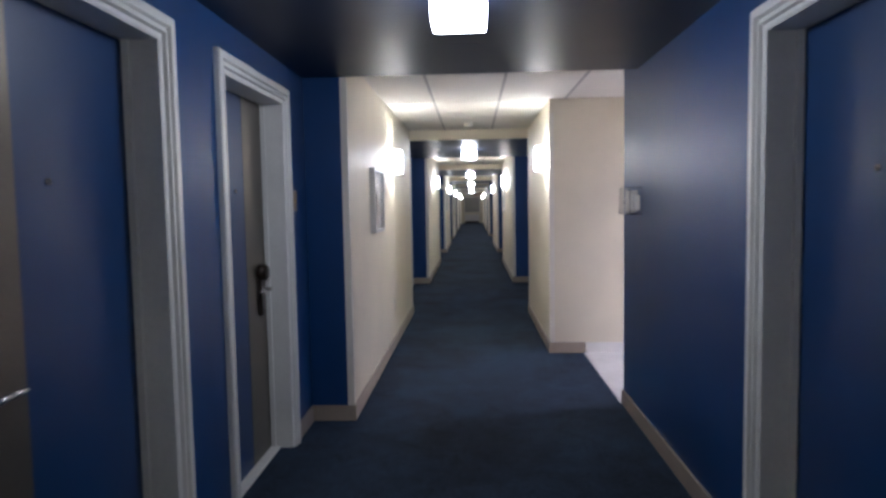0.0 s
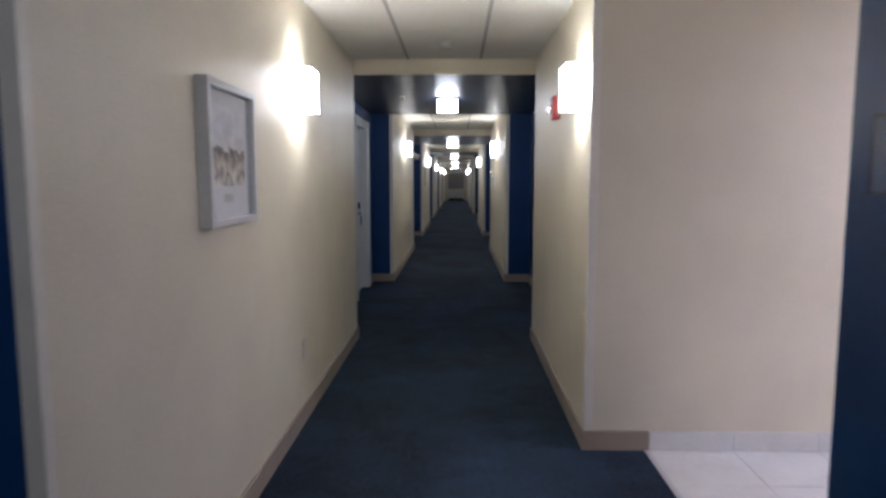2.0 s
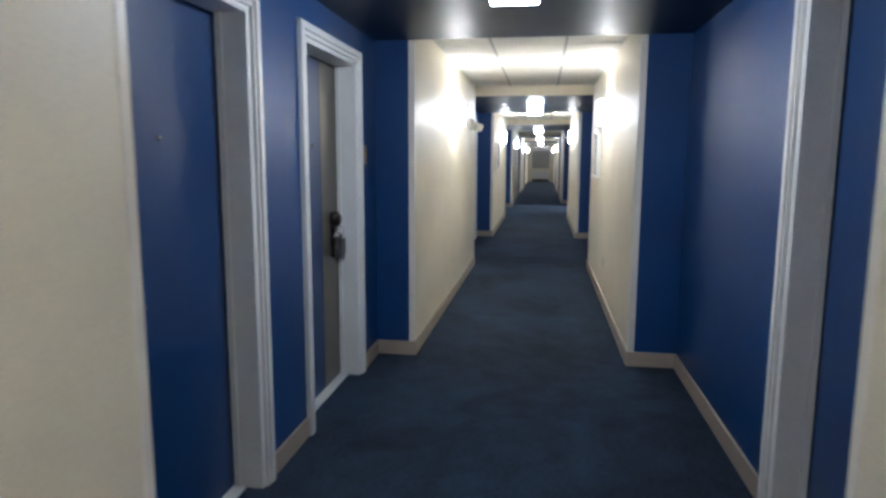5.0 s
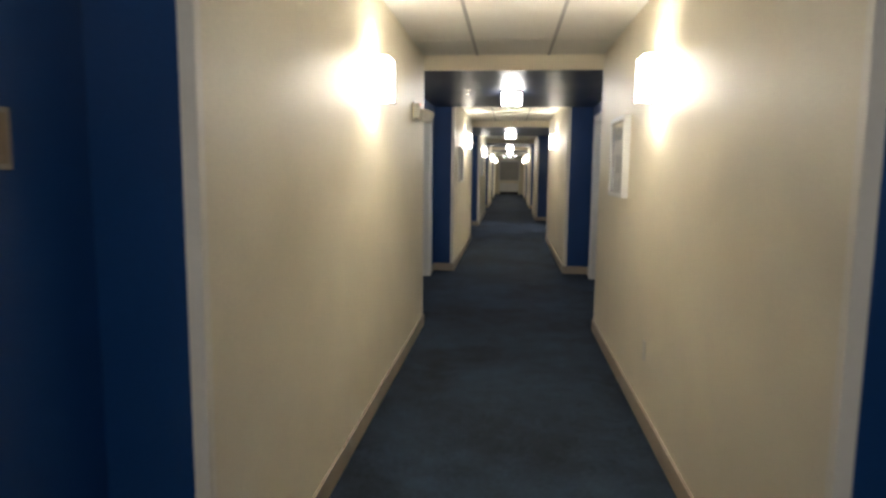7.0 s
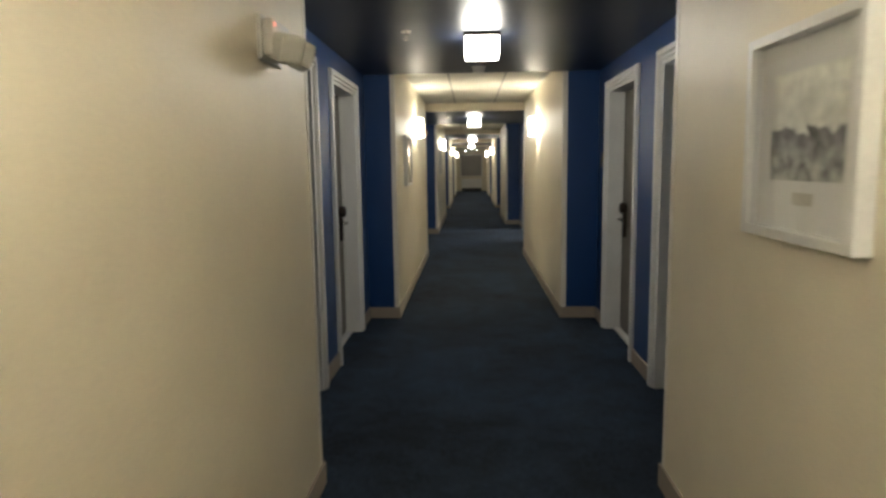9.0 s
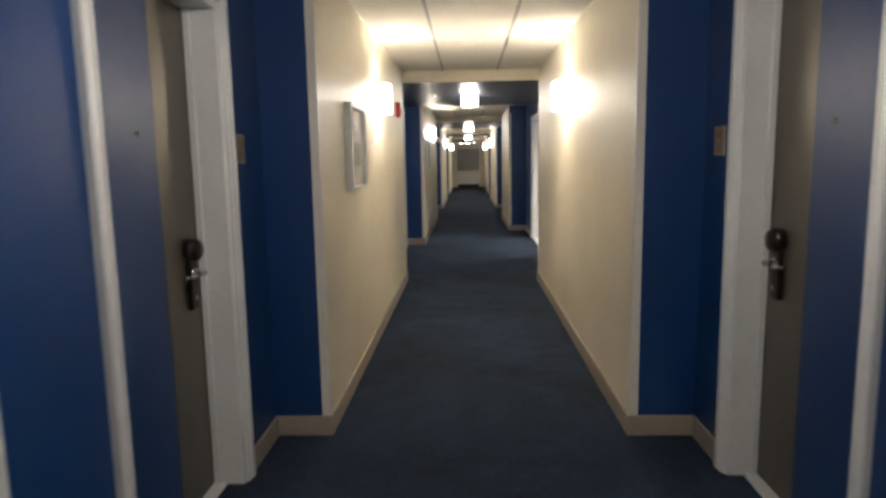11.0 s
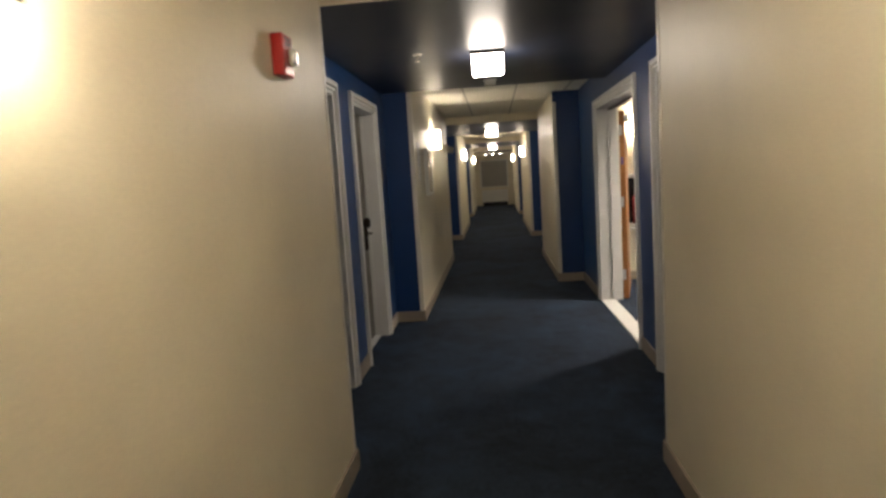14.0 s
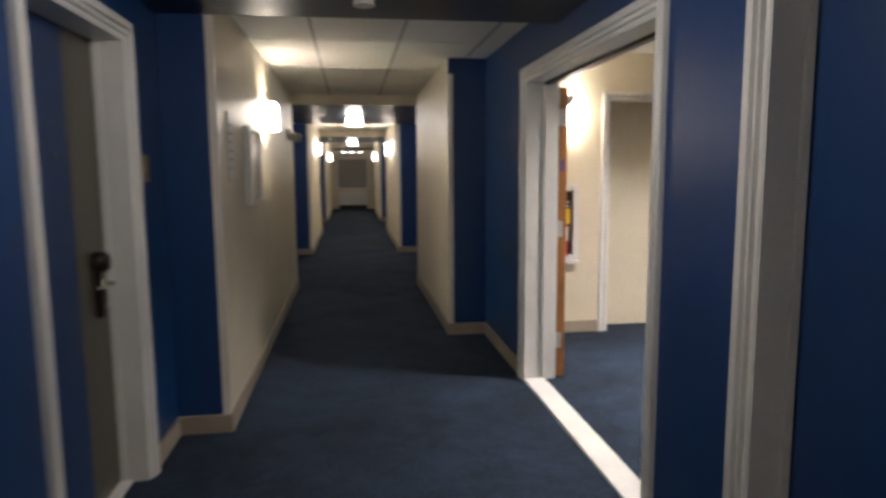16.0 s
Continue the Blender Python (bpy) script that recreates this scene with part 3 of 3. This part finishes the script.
def ceiling_light():
    root = empty("ceiling_light")
    bm = bmesh.new()
    box(bm, -0.07, 0.07, -0.07, 0.07, -0.0235, -0.0005, 0.002)
    part("canopy", bm, CHROME, root, "satin nickel ceiling canopy")
    boxed("shade", (-0.106, 0.106, -0.106, 0.106, -0.142, -0.024), BOX_LIT, root, "frosted glass square shade, lit", 0.010)
    boxed("base_rim", (-0.114, 0.114, -0.114, 0.114, -0.023, -0.001), BRONZE, root, "dark metal rim at the ceiling")
    return tagged(root, "lit square frosted-glass flush light on a navy ceiling", "ceiling lamp", "bay ceiling lights")


ceiling_lamp = None
for y in (3.95, 11.36, 18.70, 26.17, 34.1, 41.5):
    m = pose(MID, y, LOW)
    if ceiling_lamp is None:
        ceiling_lamp = ceiling_light()
        ceiling_lamp.matrix_basis = m
    else:
        copy_thing(ceiling_lamp, m)


def panel_light(name, sx, sy, mat, label):
    root = empty(name)
    for size in ((-sx, -sx + 0.03, -sy, sy, -0.03, 0), (sx - 0.03, sx, -sy, sy, -0.03, 0), (-sx + 0.03, sx - 0.03, -sy, -sy + 0.03, -0.03, 0),
                 (-sx + 0.03, sx - 0.03, sy - 0.03, sy, -0.03, 0)):
        boxed("frame_rail", size, WHITE, root)
    boxed("diffuser", (-sx + 0.03, sx - 0.03, -sy + 0.03, sy - 0.03, -0.02, -0.004), mat, root, "white diffuser, lit")
    return tagged(root, label, "ceiling lamp")


down = empty("recessed_downlight")
down.matrix_basis = pose(LX, LY, RH)
for x0, x1, y0, y1 in ((-0.15, -0.146, -0.15, 0.15), (0.146, 0.15, -0.15, 0.15), (-0.146, 0.146, -0.15, -0.146), (-0.146, 0.146, 0.146, 0.15)):
    boxed("housing_side", (x0, x1, y0, y1, -0.004, 0.16), WHITE, down)
for x0, x1, y0, y1 in ((-0.175, -0.15, -0.175, 0.175), (0.15, 0.175, -0.175, 0.175), (-0.15, 0.15, -0.175, -0.15), (-0.15, 0.15, 0.15, 0.175)):
    boxed("trim_rail", (x0, x1, y0, y1, -0.006, -0.0005), WHITE, down, "white trim flange")
boxed("diffuser", (-0.146, 0.146, -0.146, 0.146, 0.135, 0.15), ROOM_LIT, down, "white diffuser, lit")
tagged(down, "square recessed downlight in the side room's white ceiling", "ceiling lamp")
panel_light("panel_light", 0.30, 0.60, ALCOVE_LIT, "lit cool white ceiling panel light in the alcove").matrix_basis = pose(3.55, 6.60, HIGH + 0.004)


# ---- pictures ----
def picture(width, height, art, label, margin, low, top):
    """A deep white frame, mat board, print and glass; local x points away from the wall, y along it, from the lower near corner."""
    root = empty("picture")
    d, w = 0.045, 0.028
    for size in ((0, d, 0, w, 0, height), (0, d, width - w, width, 0, height), (0, d, w, width - w, 0, w), (0, d, w, width - w, height - w, height)):
        boxed("frame_rail", size, FRAME_WHITE, root, "", 0.003)
    boxed("mat_board", (0.004, 0.010, w, width - w, w, height - w), MAT_BOARD, root)
    bm = bmesh.new()
    cy, cz = width / 2, low + (height - top - low) / 2
    hw, hh = width / 2 - margin, (height - top - low) / 2
    box(bm, -0.0008, 0.0008, -hw, hw, -hh, hh)
    p = part("print", bm, art, root, "printed landscape")
    p.location = (0.012, cy, cz)
    boxed("caption", (0.010, 0.0106, width / 2 - 0.05, width / 2 + 0.05, low - 0.062, low - 0.030), CAPTION, root, "pale caption bars")
    pane = boxed("pane", (0.034, 0.036, w, width - w, w, height - w), GLASS, root, "clear glass")
    pane.visible_shadow = False
    return tagged(root, label, "picture")


ART = [landscape_print("sepia_print", (0.70, 0.69, 0.64), (0.20, 0.16, 0.10), (0.52, 0.48, 0.38), 0.40, 0.16),
       landscape_print("grey_print", (0.68, 0.68, 0.60), (0.15, 0.145, 0.14), (0.34, 0.34, 0.30), 0.40, 0.12),
       landscape_print("field_print", (0.66, 0.68, 0.66), (0.20, 0.21, 0.17), (0.085, 0.115, 0.060), 0.50, 0.22, (0.34, 0.45, 0.56), 0.4),
       landscape_print("pale_print", (0.60, 0.60, 0.58), (0.30, 0.29, 0.26), (0.45, 0.44, 0.40), 0.5, 0.2)]
pic = picture(0.51, 0.52, ART[0], "white framed sepia landscape print with wide mat on cream wall", 0.07, 0.145, 0.08)
pic.matrix_basis = pose(XL, 6.455, 1.215)
pic = picture(0.565, 0.545, ART[1], "white framed grey landscape print with wide mat on cream wall", 0.105, 0.155, 0.11)
pic.matrix_basis = pose(XR, 16.385, 1.240, 0, 0, 180)
pic = picture(0.54, 0.53, ART[2], "white framed green field and sky print on cream wall", 0.075, 0.15, 0.135)
pic.matrix_basis = pose(XL, 21.10, 1.228)
pic = picture(0.51, 0.53, ART[3], "white framed pale print on cream wall", 0.12, 0.16, 0.12)
pic.matrix_basis = pose(XL, 28.78, 1.228)


# ---- small wall things ----
def number_plate():
    root = empty("room_sign")
    boxed("back_plate", (0, 0.008, -0.056, 0.056, -0.064, 0.064), BASE, root, "taupe sign border", 0.001)
    boxed("insert", (0.008, 0.0095, -0.046, 0.046, -0.052, 0.052), TAN, root, "tan sign insert")
    boxed("number_bar", (0.0095, 0.0105, -0.020, 0.020, -0.010, 0.010), BRASS, root, "dull yellow number bar")
    return tagged(root, "small tan room sign with taupe border on blue wall", "sign", "room signs")


plate = None
for x, y, turn in ((BL, 5.285, 0), (BL, 12.70, 0), (BL, 20.09, 0), (BR, 20.22, 180), (BL, 27.60, 0), (BL, 35.47, 0), (BR, 35.47, 180)):
    m = pose(x, y, 1.472, 0, 0, turn)
    if plate is None:
        plate = number_plate()
        plate.matrix_basis = m
    else:
        copy_thing(plate, m)


def fire_alarm():
    root = empty("fire_alarm")
    boxed("body", (0, 0.045, -0.058, 0.058, -0.075, 0.075), RED, root, "red plastic housing", 0.008)
    bm = bmesh.new()
    box(bm, 0.045, 0.075, -0.028, 0.028, -0.040, 0.020, 0.010)
    part("strobe", bm, CHROME, root, "clear strobe lens")
    bm = bmesh.new()
    for k in range(4):
        box(bm, 0.045, 0.048, -0.035, 0.035, 0.032 + 0.009 * k, 0.036 + 0.009 * k)
    part("horn_grille", bm, BRONZE, root)
    return tagged(root, "red wall-mounted fire alarm horn and strobe", "fire alarm", "fire alarms")


alarm = fire_alarm()
alarm.matrix_basis = pose(XR, 8.55, 1.85, 0, 0, 180)
copy_thing(alarm, pose(XL, 23.97, 1.92))


def emergency_light():
    root = empty("emergency_light")
    boxed("back_plate", (0, 0.016, -0.115, 0.115, -0.075, 0.070), PLASTIC, root, "off-white plastic back plate", 0.006)
    boxed("housing", (0.016, 0.055, -0.105, 0.105, -0.062, 0.060), PLASTIC, root, "off-white plastic housing", 0.014)
    for y, turn in ((-0.045, -38), (0.062, 30)):
        bm = bmesh.new()
        rod(bm, (0.0, 0, 0.0), (0.030, 0, 0.0), 0.020)
        box(bm, 0.020, 0.085, -0.048, 0.048, -0.046, 0.044, 0.014)
        box(bm, 0.084, 0.088, -0.036, 0.036, -0.034, 0.032, 0.002)
        bmesh.ops.transform(bm, matrix=pose(0.053, y, -0.015, 0, 22, turn), verts=bm.verts)
        part("lamp_head", bm, PLASTIC, root, "square swivelling lamp head")
    boxed("indicator", (0.055, 0.058, -0.095, -0.087, 0.035, 0.043), RED_LED, root, "tiny red indicator")
    return tagged(root, "off-white twin-head emergency light on cream wall", "emergency light", "emergency lights")


emergency = emergency_light()
emergency.matrix_basis = pose(XL, 16.67, 1.872)
copy_thing(emergency, pose(XL, 31.95, 1.875))

# thermostat under a clear guard, on the blue wall
stat = empty("thermostat")
stat.matrix_basis = pose(BR, 5.575, 1.436, 0, 0, 180)
boxed("body", (0.0, 0.035, -0.136, -0.030, -0.076, 0.060), PLASTIC, stat, "off-white thermostat body", 0.004)
boxed("cover_block", (0.0, 0.050, -0.028, 0.022, -0.070, 0.066), PLASTIC, stat, "taller off-white cover block", 0.005)
boxed("dial_block", (0.0, 0.042, 0.028, 0.088, -0.062, 0.036), PLASTIC, stat, "raised control block", 0.005)
for size in ((0.0, 0.075, -0.145, -0.141, -0.085, 0.085), (0.0, 0.075, 0.141, 0.145, -0.085, 0.085), (0.0, 0.075, -0.141, 0.141, 0.081, 0.085),
             (0.0, 0.075, -0.141, 0.141, -0.085, -0.081), (0.075, 0.079, -0.145, 0.145, -0.085, 0.085)):
    boxed("guard_side", size, GLASS, stat, "clear plastic guard").visible_shadow = False
bm = bmesh.new()
rod(bm, (0.079, 0.0, -0.01), (0.086, 0.0, -0.01), 0.010)
part("guard_lock", bm, CHROME, stat, "small lock", True)
tagged(stat, "thermostat under a clear plastic guard on blue wall", "thermostat")

# glass notice panel beside the last picture
notice = empty("notice_panel")
notice.matrix_basis = pose(XL, 28.27, 1.60)
boxed("back_plate", (0, 0.006, -0.10, 0.10, -0.20, 0.20), PLASTIC, notice, "pale back plate", 0.001)
boxed("sheet", (0.006, 0.008, -0.085, 0.085, -0.18, 0.18), CARD, notice, "pale printed sheet")
for k in range(6):
    boxed("text_bar", (0.008, 0.0086, -0.065, 0.065 - 0.02 * (k % 3), 0.12 - 0.05 * k, 0.132 - 0.05 * k), BASE, notice, "unreadable text bar")
tagged(notice, "pale wall notice with lines of small text", "sign")

# outlets low on the cream walls
outlet = None
for x, y, z, turn in ((XL, 7.87, 0.42, 0), (XR, 15.1, 0.42, 180)):
    if outlet is None:
        outlet = empty("wall_outlet")
        boxed("cover_plate", (0, 0.005, -0.035, 0.035, -0.057, 0.057), PLASTIC, outlet, "", 0.002)
        for dz in (-0.02, 0.02):
            boxed("socket", (0.005, 0.007, -0.016, 0.016, dz - 0.013, dz + 0.013), PLASTIC, outlet, "", 0.001)
        tagged(outlet, "off-white wall outlet low on a cream wall", "outlet", "outlets")
        outlet.matrix_basis = pose(x, y, z, 0, 0, turn)
    else:
        copy_thing(outlet, pose(x, y, z, 0, 0, turn))


# smoke detectors and sprinklers
def smoke_detector():
    root = empty("smoke_detector")
    bm = bmesh.new()
    rod(bm, (0, 0, 0.0), (0, 0, -0.012), 0.062, 24)
    part("base", bm, PLASTIC, root)
    bm = bmesh.new()
    rod(bm, (0, 0, -0.012), (0, 0, -0.045), 0.045, 24, 0.052)
    part("cap", bm, PLASTIC, root)
    return tagged(root, "round off-white smoke detector on the ceiling panels", "smoke detector", "smoke detectors")


smoke = smoke_detector()
smoke.matrix_basis = pose(-0.06, 9.14, HIGH + 0.005)
copy_thing(smoke, pose(-0.06, 27.47, LOW))["label"] = "round off-white smoke detector on a navy ceiling"
copy_thing(smoke, pose(-0.07, 20.05, LOW))["label"] = "round off-white smoke detector on a navy ceiling"


def sprinkler():
    root = empty("sprinkler")
    bm = bmesh.new()
    rod(bm, (0, 0, 0), (0, 0, -0.006), 0.032, 20)
    part("escutcheon", bm, PLASTIC, root)
    bm = bmesh.new()
    rod(bm, (0, 0, -0.006), (0, 0, -0.03), 0.009, 10)
    rod(bm, (0, 0, -0.045), (0, 0, -0.048), 0.020, 14)
    box(bm, -0.014, -0.011, -0.003, 0.003, -0.046, -0.02)
    box(bm, 0.011, 0.014, -0.003, 0.003, -0.046, -0.02)
    part("head", bm, CHROME, root)
    return tagged(root, "small pendent fire sprinkler on a navy ceiling", "sprinkler", "sprinklers")


spr = None
for y in (3.8, 11.2, 18.53, 26.03, 33.95, 41.35):
    m = pose(MID - 0.47, y, LOW)
    if spr is None:
        spr = sprinkler()
        spr.matrix_basis = m
    else:
        copy_thing(spr, m)

# fire extinguisher cabinet in the side room
cab = empty("extinguisher_cabinet")
cab.matrix_basis = pose(1.645, RY1, 0.66, 0, 0, -90)
W, H = 0.36, 0.66
boxed("back_panel", (0, 0.006, -W / 2, W / 2, 0, H), BLACK, cab, "dark cabinet interior")
for size in ((0, 0.06, -W / 2, -W / 2 + 0.05, 0, H), (0, 0.06, W / 2 - 0.05, W / 2, 0, H), (0, 0.06, -W / 2 + 0.05, W / 2 - 0.05, 0, 0.05),
             (0, 0.06, -W / 2 + 0.05, W / 2 - 0.05, H - 0.05, H)):
    boxed("frame_rail", size, WHITE, cab, "white enamelled cabinet frame", 0.004)
boxed("sill", (0, 0.08, -W / 2 - 0.01, W / 2 + 0.01, -0.03, -0.002), WHITE, cab, "", 0.004)
tagged(cab, "white framed fire extinguisher cabinet on cream wall", "cabinet")
ext = empty("fire_extinguisher")
ext.matrix_basis = pose(1.67, RY1 - 0.062, 0.711)
bm = bmesh.new()
rod(bm, (0, 0, 0), (0, 0, 0.32), 0.055, 20)
rod(bm, (0, 0, 0.32), (0, 0, 0.37), 0.055, 20, 0.02)
part("cylinder", bm, RED, ext, "red enamelled cylinder", True)
bm = bmesh.new()
rod(bm, (0, 0, 0.37), (0, 0, 0.42), 0.018, 12)
box(bm, -0.02, 0.09, -0.012, 0.012, 0.42, 0.435)
box(bm, -0.02, 0.09, -0.012, 0.012, 0.455, 0.468)
part("valve", bm, STEEL, ext, "steel valve and squeeze handle")
boxed("tag", (-0.005, 0.06, -0.061, -0.059, 0.28, 0.41), YELLOW, ext, "yellow inspection tag")
boxed("label", (-0.04, 0.04, -0.058, -0.0565, 0.13, 0.25), CARD, ext, "pale instruction label")
tagged(ext, "red fire extinguisher with yellow tag in its cabinet", "fire extinguisher")

# ---- the corridor's far end ----
bm = bmesh.new()
box(bm, BL, BR, END, END + 0.15, 0, 2.6)
structure("wall_end", bm, CREAM, "pale wall with a shaded window at the corridor's end", "wall")
win = empty("window_1")
win.matrix_basis = pose(MID, END, 0.80)
boxed("shade", (-0.54, 0.54, -0.03, -0.012, 0.02, 1.10), SHADE_GREY, win, "drawn grey roller shade")
for size in ((-0.60, -0.54, -0.045, 0, 0, 1.16), (0.54, 0.60, -0.045, 0, 0, 1.16), (-0.54, 0.54, -0.045, 0, 1.10, 1.16)):
    boxed("window_frame", size, WHITE, win, "", 0.004)
boxed("window_sill", (-0.64, 0.64, -0.10, 0, -0.03, 0.0), WHITE, win, "", 0.005)
tagged(win, "window with a drawn grey roller shade", "window", kind="structure")
heater = empty("wall_heater")
heater.matrix_basis = pose(MID, END - 0.001, 0)
boxed("cover", (-0.55, 0.55, -0.22, 0, 0.16, 0.66), WHITE, heater, "white enamelled cover", 0.010)
boxed("plinth", (-0.52, 0.52, -0.18, 0, 0.0, 0.16), BLACK, heater, "dark recessed plinth")
for k in range(9):
    boxed("slat", (-0.50, 0.50, -0.20 + 0.02 * k, -0.192 + 0.02 * k, 0.659, 0.668), WHITE, heater)
tagged(heater, "low white heater cover under the end window", "heater")


# small spotlights on the ceiling near the end
spots = empty("spot_light_bar")
spots.matrix_basis = pose(MID, 48.2, LOW)
boxed("bar", (-0.40, 0.40, -0.02, 0.02, -0.025, 0.0), CHROME, spots, "nickel ceiling bar", 0.003)
for x, tilt in ((-0.26, -0.04), (0.0, 0.0), (0.26, 0.04)):
    bm = bmesh.new()
    rod(bm, (x, 0, -0.025), (x, 0, -0.06), 0.010, 10)
    rod(bm, (x, 0.0, -0.06), (x + tilt, -0.03, -0.125), 0.030, 16, 0.045)
    head = part("spot_head", bm, CHROME, spots, "small nickel spot head", True)
    bm = bmesh.new()
    rod(bm, (x + tilt, -0.031, -0.126), (x + tilt, -0.034, -0.132), 0.026, 16)
    part("bulb", bm, SPOT_LIT, head, "lit bulb face")
tagged(spots, "nickel ceiling bar with three small lit spotlights", "ceiling lamp")

# ---- alcove tiles, the smallest pieces last ----
tile_mesh = None
for ix in range(9):
    for iy in range(4):
        x0, y0 = 1.030 + 0.43 * ix, ALCOVE[0] + 0.001 + 0.39 * iy
        x1, y1 = min(x0 + 0.427, 4.749), min(y0 + 0.387, ALCOVE[1] - 0.001)
        if x1 - x0 < 0.05 or y1 - y0 < 0.05:
            continue
        bm = bmesh.new()
        box(bm, x0, x1, y0, y1, -0.02, random.uniform(0.0, 0.0006))
        part("tile", bm, MARBLE, alcove_floor)
alcove_base = empty("baseboard_alcove")
for k in range(9):
    x0 = 1.03 + 0.43 * k
    boxed("tile", (x0, min(x0 + 0.427, 4.745), ALCOVE[1] - 0.010, ALCOVE[1], 0.001, 0.10), MARBLE, alcove_base, "", 0.002)
tagged(alcove_base, "white tile skirting in the alcove", "baseboard", kind="structure")
